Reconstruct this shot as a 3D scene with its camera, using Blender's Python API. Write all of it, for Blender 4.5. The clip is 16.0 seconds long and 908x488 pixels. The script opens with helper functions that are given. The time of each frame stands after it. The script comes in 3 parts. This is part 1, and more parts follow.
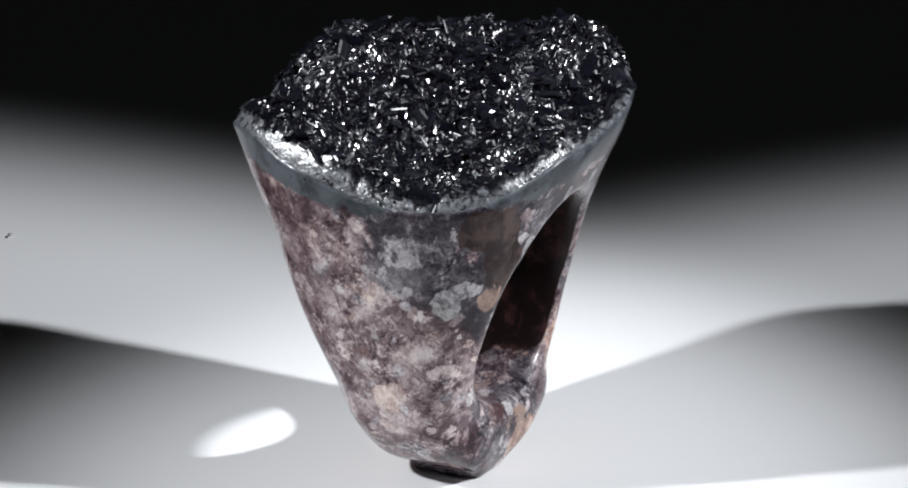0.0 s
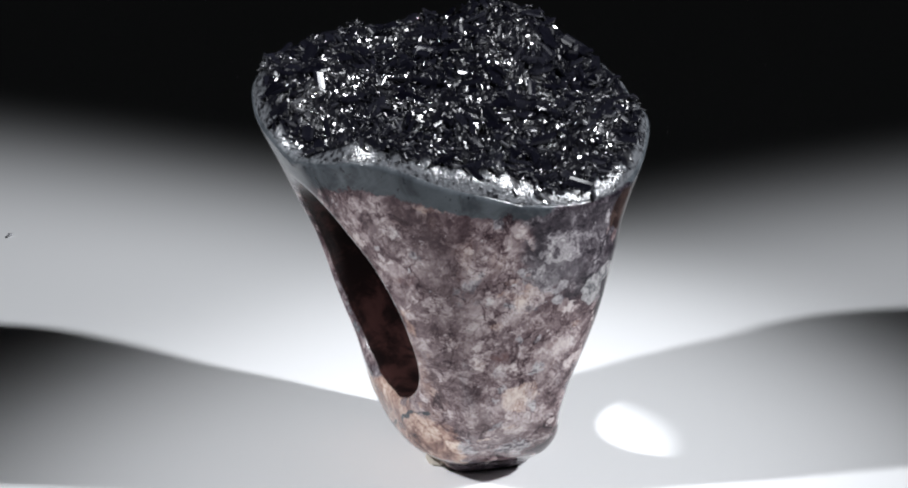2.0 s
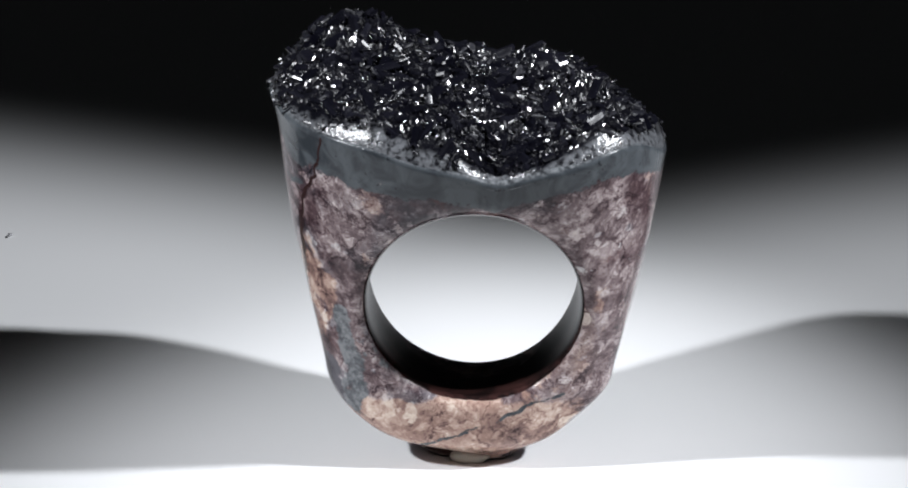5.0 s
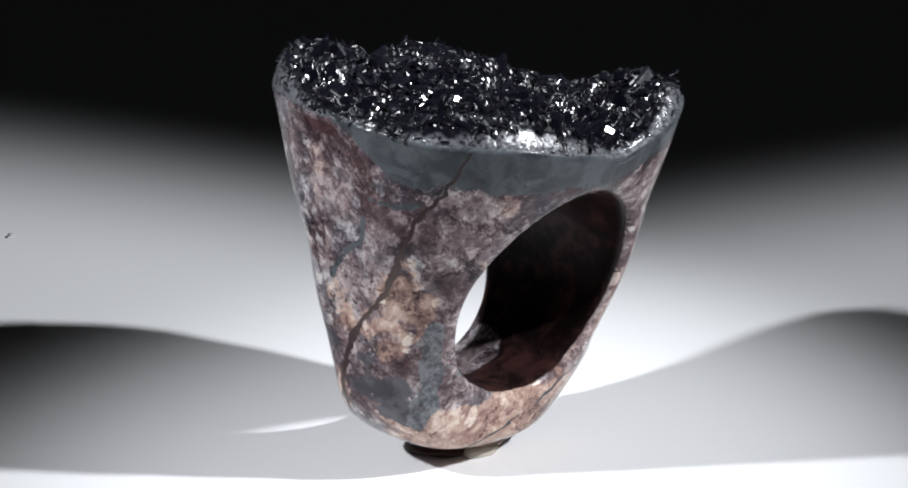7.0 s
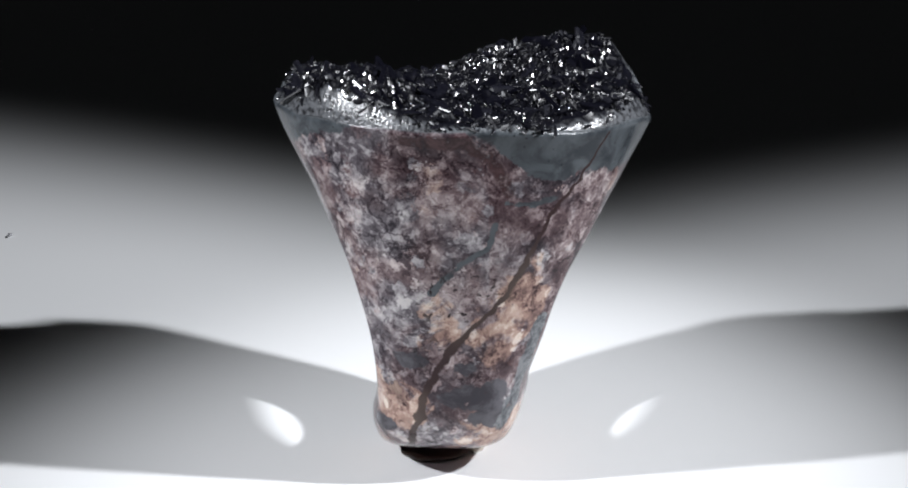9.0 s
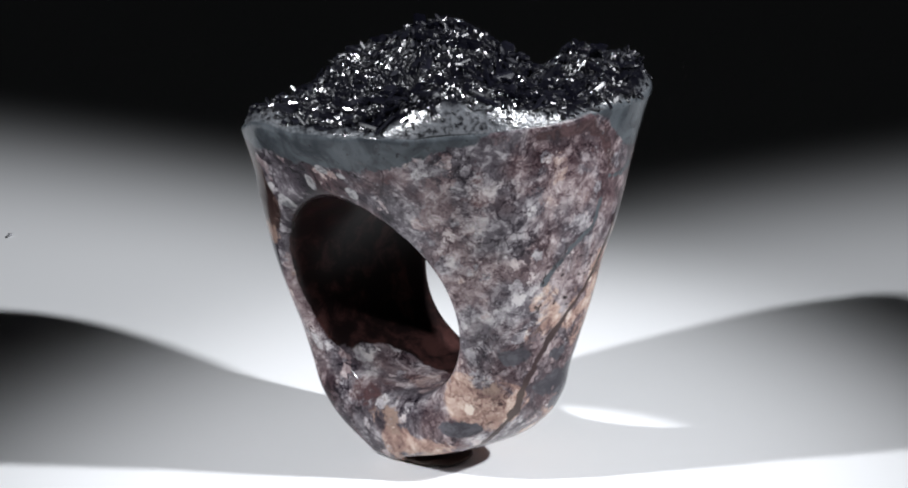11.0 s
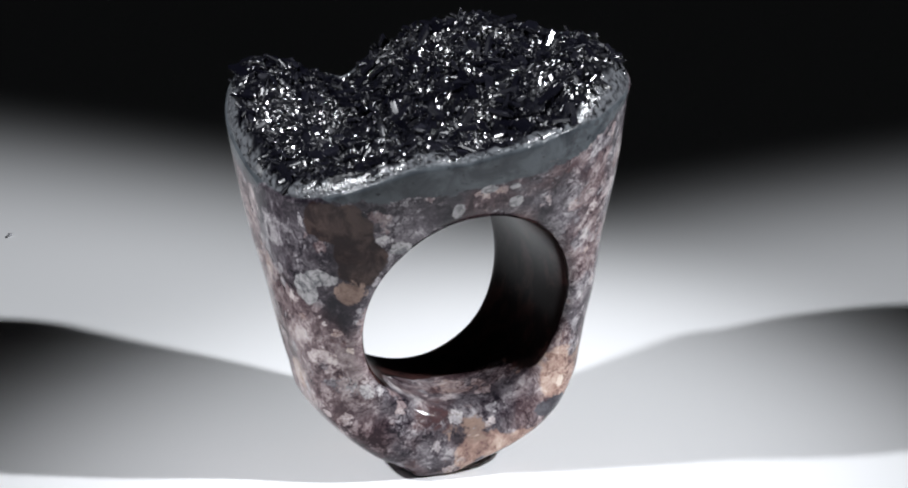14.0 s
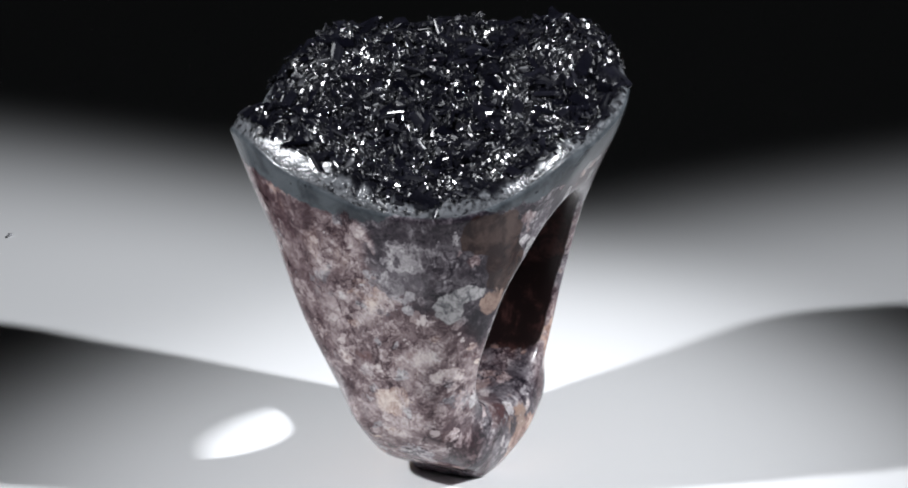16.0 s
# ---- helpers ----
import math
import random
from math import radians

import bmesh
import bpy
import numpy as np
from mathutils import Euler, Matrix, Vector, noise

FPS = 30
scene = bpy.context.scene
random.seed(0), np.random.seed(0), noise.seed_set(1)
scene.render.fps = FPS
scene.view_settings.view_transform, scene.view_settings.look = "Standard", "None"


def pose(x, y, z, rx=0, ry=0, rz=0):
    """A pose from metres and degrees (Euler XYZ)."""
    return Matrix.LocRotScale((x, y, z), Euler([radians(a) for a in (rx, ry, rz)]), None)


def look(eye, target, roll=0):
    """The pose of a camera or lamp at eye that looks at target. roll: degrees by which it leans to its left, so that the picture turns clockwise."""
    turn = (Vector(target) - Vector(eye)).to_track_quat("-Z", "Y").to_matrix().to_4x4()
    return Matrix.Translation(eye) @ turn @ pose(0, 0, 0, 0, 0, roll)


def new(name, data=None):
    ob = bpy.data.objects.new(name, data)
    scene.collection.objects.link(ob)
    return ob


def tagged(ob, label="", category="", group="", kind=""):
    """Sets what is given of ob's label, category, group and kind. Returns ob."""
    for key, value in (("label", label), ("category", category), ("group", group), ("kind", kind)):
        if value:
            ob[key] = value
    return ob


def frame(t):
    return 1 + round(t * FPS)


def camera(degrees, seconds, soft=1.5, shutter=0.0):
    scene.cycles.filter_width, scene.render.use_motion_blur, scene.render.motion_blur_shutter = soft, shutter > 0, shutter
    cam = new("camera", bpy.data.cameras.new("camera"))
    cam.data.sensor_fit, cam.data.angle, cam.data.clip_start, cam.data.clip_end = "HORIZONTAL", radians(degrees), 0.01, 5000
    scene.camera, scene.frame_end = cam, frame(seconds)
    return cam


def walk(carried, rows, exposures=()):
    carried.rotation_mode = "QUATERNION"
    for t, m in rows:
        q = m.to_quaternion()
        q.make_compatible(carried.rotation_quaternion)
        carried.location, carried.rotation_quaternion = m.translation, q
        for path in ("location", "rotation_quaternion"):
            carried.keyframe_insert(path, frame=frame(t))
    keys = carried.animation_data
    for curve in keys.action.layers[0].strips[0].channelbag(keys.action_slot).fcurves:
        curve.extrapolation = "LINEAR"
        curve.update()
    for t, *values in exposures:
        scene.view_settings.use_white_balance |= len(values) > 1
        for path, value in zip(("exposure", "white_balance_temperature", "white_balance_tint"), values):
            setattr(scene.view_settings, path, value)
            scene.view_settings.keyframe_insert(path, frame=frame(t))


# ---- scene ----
# Stone finger ring turning before a fixed camera, on a white sheet between two lamps. 1 unit = 1 m; the ring is about 38 mm tall.
MM = 0.001
FLOOR = -20.1                     # sheet below the ring's own origin, in mm

# ---- camera ----
cam = camera(6.995, 16.0, soft=2.0)
hold = pose(0.000145, -0.6, (202.48 - FLOOR) * MM, 71.254, 0, 0)
walk(cam, [(0.0, hold), (16.0, hold)])

# ---- light: two low lamps, right and left of the ring, a little before it ----
world = bpy.data.worlds.new("dark_studio")
scene.world = world
world.use_nodes = True
world.node_tree.nodes["Background"].inputs["Color"].default_value = (0.9, 0.95, 1.0, 1)
world.node_tree.nodes["Background"].inputs["Strength"].default_value = 0.004


def spot(name, eye, target, watts, cone, blend, radius):
    data = bpy.data.lights.new(name, "SPOT")
    data.energy, data.spot_size, data.spot_blend, data.shadow_soft_size = watts, radians(cone), blend, radius
    data.color = (0.92, 0.95, 1.0)
    ob = new(name, data)
    ob.matrix_world = look([c * MM for c in eye], [c * MM for c in target])
    return ob


spot("lamp_right", (275, -100, 246), (-48, 11, 0), 8.1, 21.9, 0.75, 0.008)
spot("lamp_left", (-264, -126, 246), (48, 1.5, 0), 6.4, 21.6, 0.75, 0.008)


# ---- materials ----
def material(name):
    mat = bpy.data.materials.new(name)
    mat.use_nodes = True
    return mat, mat.node_tree, mat.node_tree.nodes["Principled BSDF"]


def node(tree, kind, links=(), **values):
    n = tree.nodes.new(kind)
    for key, value in values.items():
        if key in n.inputs:
            n.inputs[key].default_value = value
        else:
            setattr(n, key, value)
    for socket, source in links:
        tree.links.new(source, n.inputs[socket])
    return n


def paper_material():
    mat, tree, shader = material("white_paper")
    place = node(tree, "ShaderNodeTexCoord").outputs["Object"]
    fine = node(tree, "ShaderNodeTexNoise", [("Vector", place)], Scale=900.0, Detail=4.0)
    wide = node(tree, "ShaderNodeTexNoise", [("Vector", place)], Scale=25.0, Detail=2.0)
    tint = node(tree, "ShaderNodeMapRange", [("Value", wide.outputs["Fac"])])
    tint.inputs["To Min"].default_value, tint.inputs["To Max"].default_value = 0.80, 0.84
    mix = node(tree, "ShaderNodeCombineColor", [("Red", tint.outputs[0]), ("Green", tint.outputs[0]), ("Blue", tint.outputs[0])])
    bump = node(tree, "ShaderNodeBump", [("Height", fine.outputs["Fac"])], Strength=0.05, Distance=0.0001)
    tree.links.new(mix.outputs[0], shader.inputs["Base Color"])
    tree.links.new(bump.outputs[0], shader.inputs["Normal"])
    shader.inputs["Roughness"].default_value = 0.6
    return mat


def blend(tree, fac, a, b):
    """A mix of two colours (or sockets) by a factor socket."""
    n = tree.nodes.new("ShaderNodeMix")
    n.data_type = "RGBA"
    tree.links.new(fac, n.inputs["Factor"])
    for socket, c in ((n.inputs[6], a), (n.inputs[7], b)):
        if isinstance(c, tuple):
            socket.default_value = (*c, 1)
        else:
            tree.links.new(c, socket)
    return n.outputs[2]


def ramp(tree, source, low, high):
    n = node(tree, "ShaderNodeMapRange", [("Value", source)])
    n.interpolation_type = "SMOOTHSTEP"
    n.inputs["From Min"].default_value, n.inputs["From Max"].default_value = low, high
    return n.outputs[0]


def times(tree, a, b):
    n = node(tree, "ShaderNodeMath", [(0, a), (1, b)])
    n.operation = "MULTIPLY"
    return n.outputs[0]


def number(tree, value):
    n = tree.nodes.new("ShaderNodeValue")
    n.outputs[0].default_value = value
    return n.outputs[0]


def steps(tree, source, stops):
    """A colour ramp from (place, colour) pairs."""
    n = node(tree, "ShaderNodeValToRGB", [("Fac", source)])
    while len(n.color_ramp.elements) < len(stops):
        n.color_ramp.elements.new(0.5)
    for element, (place, colour) in zip(n.color_ramp.elements, stops):
        element.position, element.color = place, (*colour, 1)
    return n.outputs[0]


def plus(tree, a, b):
    n = node(tree, "ShaderNodeMath", [(0, a)])
    n.operation = "ADD"
    if isinstance(b, float):
        n.inputs[1].default_value = b
    else:
        tree.links.new(b, n.inputs[1])
    return n.outputs[0]


def stone_material():
    """Brecciated jasper: a dark mauve ground crowded with pale clasts of three sizes, hair seams, pits, a grey agate layer under the rim."""
    mat, tree, shader = material("polished_jasper")
    place = node(tree, "ShaderNodeTexCoord").outputs["Object"]

    def moved(at, shift):
        n = node(tree, "ShaderNodeVectorMath", [(0, at)], operation="ADD")
        n.inputs[1].default_value = (shift, shift * 0.7, -shift)
        return n.outputs[0]

    def grain(scale, detail=4.0, rough=0.55, twist=0.0, shift=0.0):
        return node(tree, "ShaderNodeTexNoise", [("Vector", moved(place, shift))], Scale=scale, Detail=detail, Roughness=rough, Distortion=twist).outputs["Fac"]

    def attribute(name):
        return node(tree, "ShaderNodeAttribute", attribute_name=name).outputs["Fac"]

    def scaled(a, k):
        return times(tree, a, number(tree, k))

    def swing(a, k):
        """A noise about 0.5, as a swing of k about 0."""
        return scaled(plus(tree, a, -0.5), k)

    def bend(scale, amount):
        warp = node(tree, "ShaderNodeTexNoise", [("Vector", place)], Scale=scale, Detail=4.0, Roughness=0.65)
        centred = node(tree, "ShaderNodeVectorMath", [(0, warp.outputs["Color"])], operation="SUBTRACT")
        centred.inputs[1].default_value = (0.5, 0.5, 0.5)
        n = node(tree, "ShaderNodeVectorMath", [(0, centred.outputs[0]), (2, place)], operation="MULTIPLY_ADD")
        n.inputs[1].default_value = (amount, amount, amount)
        return n.outputs[0]

    broad, middle, fine = grain(120.0, 3.0), grain(520.0, 5.0, 0.65, 0.6), grain(2600.0, 4.0, 0.7)
    rich = grain(480.0, 9.0, 0.72, 0.5)
    lace = grain(1250.0, 5.0, 0.62, 1.2, 0.6)
    crowd = attribute("crowd")
    swirl = bend(420.0, 0.0034)

    tone = plus(tree, plus(tree, swing(rich, 0.85), swing(fine, 0.25)), plus(tree, swing(broad, 0.45), 0.27))
    tone = plus(tree, tone, plus(tree, scaled(crowd, 0.13), plus(tree, swing(lace, 0.25), swing(grain(260.0, 6.0, 0.6, 0.4, 7.7), 0.85))))

    hue = plus(tree, attribute("rose"), swing(grain(150.0, 4.0, 0.6, 0.4, 0.9), 2.2))

    def clasts(tone, hue, at, scale, inner, outer, level, share):
        """Lays one size of pale clasts over the ground: each with its own tone and tint, and a ragged edge."""
        cells = node(tree, "ShaderNodeTexVoronoi", [("Vector", at)], Scale=scale)
        pick = node(tree, "ShaderNodeSeparateColor", [("Color", cells.outputs["Color"])]).outputs
        there = ramp(tree, plus(tree, plus(tree, pick[0], scaled(crowd, share)), swing(broad, 0.5)), 0.97, 1.03)
        reach = plus(tree, cells.outputs["Distance"], plus(tree, swing(lace, 0.8), swing(rich, 0.6)))
        mask = times(tree, there, ramp(tree, reach, outer, inner))
        own = plus(tree, plus(tree, swing(pick[1], 0.26), level), plus(tree, swing(rich, 0.75), plus(tree, swing(fine, 0.30), swing(lace, 0.45))))
        tone = plus(tree, tone, times(tree, mask, plus(tree, own, scaled(tone, -1.0))))
        return tone, plus(tree, hue, times(tree, mask, swing(pick[2], 1.5)))

    tone, hue = clasts(tone, hue, swirl, 300.0, 0.40, 0.48, 0.53, 0.60)
    tone, hue = clasts(tone, hue, bend(520.0, 0.0028), 620.0, 0.33, 0.41, 0.58, 0.58)
    flecks = ramp(tree, plus(tree, grain(700.0, 7.0, 0.68, 0.6, 4.1), scaled(crowd, 0.10)), 0.58, 0.65)
    tone = plus(tree, tone, scaled(flecks, 0.16))
    web = node(tree, "ShaderNodeTexVoronoi", [("Vector", bend(300.0, 0.0060))], feature="DISTANCE_TO_EDGE", Scale=260.0).outputs["Distance"]
    web = times(tree, ramp(tree, plus(tree, web, swing(fine, 0.05)), 0.055, 0.0), ramp(tree, grain(170.0, 3.0, 0.5, 0.0, 6.6), 0.40, 0.60))
    tone = plus(tree, tone, scaled(web, -0.24))
    for scale, shift, width, deep in ((300.0, 2.1, 0.014, -0.22), (560.0, 3.3, 0.020, -0.18), (240.0, 5.2, 0.008, 0.10)):
        ridge = node(tree, "ShaderNodeMath", [(0, plus(tree, grain(scale, 5.0, 0.62, 0.9, shift), -0.5))], operation="ABSOLUTE")
        line = times(tree, ramp(tree, ridge.outputs[0], width, 0.0), ramp(tree, grain(200.0, 2.0, 0.5, 0.0, shift + 1), 0.42, 0.58))
        tone = plus(tree, tone, scaled(line, deep))
    tone = plus(tree, tone, scaled(attribute("deep"), -0.10))

    rose = steps(tree, tone, ((0.10, (0.020, 0.009, 0.012)), (0.31, (0.080, 0.050, 0.055)), (0.46, (0.175, 0.128, 0.132)),
                              (0.60, (0.320, 0.258, 0.258)), (0.82, (0.56, 0.49, 0.475))))
    grey = steps(tree, tone, ((0.10, (0.012, 0.010, 0.014)), (0.31, (0.050, 0.041, 0.049)), (0.46, (0.122, 0.107, 0.119)),
                              (0.60, (0.280, 0.258, 0.270)), (0.82, (0.54, 0.51, 0.505))))
    warm = steps(tree, tone, ((0.06, (0.040, 0.020, 0.020)), (0.24, (0.16, 0.096, 0.085)), (0.42, (0.32, 0.205, 0.168)),
                              (0.60, (0.48, 0.350, 0.290)), (0.82, (0.66, 0.56, 0.48))))
    colour = blend(tree, ramp(tree, hue, 0.25, 0.75), grey, rose)
    colour = blend(tree, scaled(ramp(tree, hue, 1.0, 1.5), 0.6), colour, warm)
    colour = blend(tree, ramp(tree, plus(tree, attribute("warm"), swing(grain(260.0, 6.0, 0.62, 0.6, 0.4), 2.4)), 0.42, 0.62), colour, warm)
    rust = scaled(ramp(tree, grain(260.0, 5.0, 0.65, 0.3, 1.3), 0.61, 0.72), 0.55)
    colour = blend(tree, rust, colour, (0.10, 0.036, 0.032))

    ragged = swing(rich, 2.2)
    agate = blend(tree, ramp(tree, grain(330.0, 4.0, 0.6, 0.8, 0.2), 0.35, 0.65), (0.034, 0.039, 0.045), (0.083, 0.093, 0.102))
    agate = blend(tree, ramp(tree, grain(2000.0, 2.0, 0.5, 0.0, 0.7), 0.66, 0.74), agate, (0.018, 0.02, 0.024))
    colour = blend(tree, ramp(tree, plus(tree, attribute("agate"), ragged), 0.40, 0.56), colour, agate)
    slate = blend(tree, ramp(tree, plus(tree, rich, swing(broad, 0.5)), 0.36, 0.64), (0.034, 0.031, 0.038), (0.095, 0.090, 0.102))
    colour = blend(tree, ramp(tree, plus(tree, attribute("slate"), ragged), 0.38, 0.50), colour, slate)
    frost = blend(tree, ramp(tree, plus(tree, rich, swing(fine, 0.5)), 0.36, 0.64), (0.055, 0.060, 0.068), (0.20, 0.205, 0.215))
    colour = blend(tree, ramp(tree, plus(tree, attribute("frost"), ragged), 0.40, 0.6), colour, frost)
    brown = blend(tree, ramp(tree, plus(tree, rich, swing(broad, 0.6)), 0.42, 0.66), (0.016, 0.008, 0.008), (0.068, 0.043, 0.037))
    colour = blend(tree, ramp(tree, plus(tree, attribute("brown"), ragged), 0.35, 0.55), colour, brown)
    colour = blend(tree, ramp(tree, plus(tree, attribute("ochre"), ragged), 0.35, 0.55), colour, blend(tree, ramp(tree, rich, 0.36, 0.62), (0.11, 0.068, 0.056), (0.28, 0.195, 0.160)))
    colour = blend(tree, ramp(tree, plus(tree, attribute("white"), ragged), 0.35, 0.5), colour, blend(tree, ramp(tree, lace, 0.36, 0.60), (0.10, 0.098, 0.106), (0.36, 0.345, 0.345)))
    colour = blend(tree, ramp(tree, plus(tree, attribute("rust"), ragged), 0.35, 0.6), colour, blend(tree, ramp(tree, rich, 0.4, 0.62), (0.020, 0.010, 0.011), (0.090, 0.050, 0.052)))
    hole = times(tree, attribute("pitted"), ramp(tree, grain(1300.0, 2.0, 0.5, 0.8, 0.3), 0.60, 0.65))
    hole = plus(tree, hole, scaled(ramp(tree, grain(1900.0, 3.0, 0.6, 0.4, 1.7), 0.68, 0.73), 0.7))
    colour = blend(tree, hole, colour, (0.016, 0.010, 0.011))
    seam = blend(tree, attribute("warm"), (0.030, 0.015, 0.015), (0.085, 0.062, 0.052))
    colour = blend(tree, ramp(tree, plus(tree, attribute("crack"), swing(fine, 0.8)), 0.40, 0.6), colour, seam)
    # Bore wall: dark red-brown stone, with the hole's shade painted into its colour.
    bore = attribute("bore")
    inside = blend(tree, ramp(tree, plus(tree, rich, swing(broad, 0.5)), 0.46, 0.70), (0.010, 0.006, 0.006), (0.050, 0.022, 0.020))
    colour = blend(tree, ramp(tree, plus(tree, times(tree, bore, attribute("bore_shade")), swing(rich, 1.4)), 0.40, 0.62), colour, inside)
    bevel = attribute("bevel")
    colour = blend(tree, bevel, colour, blend(tree, ramp(tree, plus(tree, fine, swing(lace, 0.8)), 0.3, 0.7), (0.02, 0.022, 0.026), (0.17, 0.18, 0.19)))
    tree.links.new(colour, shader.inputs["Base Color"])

    rough = node(tree, "ShaderNodeMapRange", [("Value", fine)])
    rough.inputs["To Min"].default_value, rough.inputs["To Max"].default_value = 0.06, 0.14
    rough = plus(tree, rough.outputs[0], times(tree, bevel, ramp(tree, middle, -0.4, 1.6)))
    rough = plus(tree, rough, scaled(bore, 0.20))
    tree.links.new(rough, shader.inputs["Roughness"])
    level = node(tree, "ShaderNodeMapRange", [("Value", bore)])
    level.inputs["To Min"].default_value, level.inputs["To Max"].default_value = 0.5, 0.25
    tree.links.new(level.outputs[0], shader.inputs["Specular IOR Level"])
    shader.inputs["IOR"].default_value = 1.27
    relief = plus(tree, plus(tree, times(tree, middle, fine), scaled(hole, -0.9)), times(tree, bevel, scaled(fine, 2.5)))
    bump = node(tree, "ShaderNodeBump", [("Height", relief)], Strength=0.16, Distance=0.00012)
    tree.links.new(bump.outputs[0], shader.inputs["Normal"])
    return mat


def crystal_material(name, dark, light, sharp, dull, least, most):
    mat, tree, shader = material(name)
    place = node(tree, "ShaderNodeTexCoord").outputs["Object"]
    island = node(tree, "ShaderNodeNewGeometry").outputs["Random Per Island"]
    each = node(tree, "ShaderNodeObjectInfo").outputs["Random"]
    fine = node(tree, "ShaderNodeTexNoise", [("Vector", place)], Scale=2200.0, Detail=3.0).outputs["Fac"]
    pick = node(tree, "ShaderNodeMath", [(0, plus(tree, island, each))])
    pick.operation = "FRACT"
    colour = blend(tree, times(tree, pick.outputs[0], fine), dark, light)
    border = node(tree, "ShaderNodeAttribute", attribute_name="border").outputs["Fac"]
    colour = blend(tree, times(tree, border, ramp(tree, fine, 0.3, 0.6)), colour, (0.13, 0.135, 0.145))
    tree.links.new(colour, shader.inputs["Base Color"])
    rough = node(tree, "ShaderNodeMapRange", [("Value", times(tree, pick.outputs[0], pick.outputs[0]))])
    rough.inputs["To Min"].default_value, rough.inputs["To Max"].default_value = sharp, dull
    rough = plus(tree, rough.outputs[0], times(tree, border, number(tree, 0.04)))
    tree.links.new(rough, shader.inputs["Roughness"])
    shader.inputs["IOR"].default_value = 1.9
    drusy = node(tree, "ShaderNodeTexNoise", [("Vector", place)], Scale=330.0, Detail=3.0, Roughness=0.6).outputs["Fac"]
    gloss = node(tree, "ShaderNodeMapRange", [("Value", plus(tree, ramp(tree, drusy, 0.43, 0.57), times(tree, border, number(tree, 0.45))))])
    gloss.inputs["To Min"].default_value, gloss.inputs["To Max"].default_value = least, most
    tree.links.new(gloss.outputs[0], shader.inputs["Specular IOR Level"])
    crumbs = node(tree, "ShaderNodeTexNoise", [("Vector", place)], Scale=3500.0, Detail=3.0).outputs["Fac"]
    bump = node(tree, "ShaderNodeBump", [("Height", times(tree, crumbs, border))], Strength=0.5, Distance=0.0002)
    tree.links.new(bump.outputs[0], shader.inputs["Normal"])
    return mat


def putty_material(name, dark, light):
    mat, tree, shader = material(name)
    place = node(tree, "ShaderNodeTexCoord").outputs["Object"]
    fine = node(tree, "ShaderNodeTexNoise", [("Vector", place)], Scale=1200.0, Detail=4.0).outputs["Fac"]
    tree.links.new(blend(tree, fine, dark, light), shader.inputs["Base Color"])
    shader.inputs["Roughness"].default_value = 0.55
    return mat


# The putty's brown is deepened to carry the contact shade under the ring.
PAPER, STONE, PUTTY = paper_material(), stone_material(), putty_material("shaded_putty", (0.02, 0.009, 0.006), (0.06, 0.03, 0.02))
GLUE = putty_material("pale_glue", (0.30, 0.26, 0.21), (0.46, 0.42, 0.36))
LINT = putty_material("grey_lint", (0.16, 0.16, 0.17), (0.34, 0.34, 0.36))
BED = crystal_material("crystal_bed", (0.003, 0.003, 0.005), (0.012, 0.012, 0.017), 0.20, 0.45, 0.10, 0.62)
CRYSTAL = crystal_material("black_crystal", (0.002, 0.002, 0.004), (0.016, 0.016, 0.023), 0.06, 0.26, 0.25, 0.85)
DRUSE = crystal_material("black_druse", (0.003, 0.003, 0.005), (0.022, 0.022, 0.030), 0.12, 0.55, 0.15, 0.72)


# ---- setting ----
def mesh_from(name, verts, faces, mat, smooth=True):
    data = bpy.data.meshes.new(name)
    data.from_pydata([tuple(v) for v in verts], [], [tuple(f) for f in faces])
    data.materials.append(mat)
    data.polygons.foreach_set("use_smooth", [smooth] * len(data.polygons))
    data.update()
    return data


def sheet():
    bm = bmesh.new()
    bmesh.ops.create_cube(bm, size=1.0, matrix=Matrix.Translation((0, 0, -0.0005)) @ Matrix.Diagonal((2.4, 2.4, 0.001, 1)))
    data = bpy.data.meshes.new("ground")
    bm.to_mesh(data), bm.free()
    data.materials.append(PAPER)
    tagged(new("ground", data), "plain white photo paper sheet under the ring", "ground", kind="structure")


# ---- the ring: its form, in mm, u across the finger hole, v along it ----
HOLE_U, HOLE_Z, HOLE_R, HOLE_TURN, HOLE_RISE = -1.77, -4.28, 8.87, 4.38, 0.0554
BOTTOM = -20.0
LEVELS = (-20.6, -19.8, -17.7, -15.7, -13.0, -10.5, -5.2, 0.0, 5.2, 11.5, 19.0)
U_MINUS = (5.4, 5.4, 8.7, 11.1, 13.41, 14.12, 15.5, 16.76, 17.7, 18.76, 19.95)
U_PLUS = (-0.6, -0.5, 5.45, 8.32, 10.4, 11.0, 12.04, 13.09, 13.97, 14.84, 17.13)
V_MINUS = (4.6, 5.31, 6.3, 6.67, 6.45, 7.13, 9.17, 10.36, 12.03, 15.2, 16.72)
V_PLUS = (1.6, 1.83, 4.8, 5.82, 6.62, 7.44, 10.16, 12.1, 14.13, 17.27, 19.66)
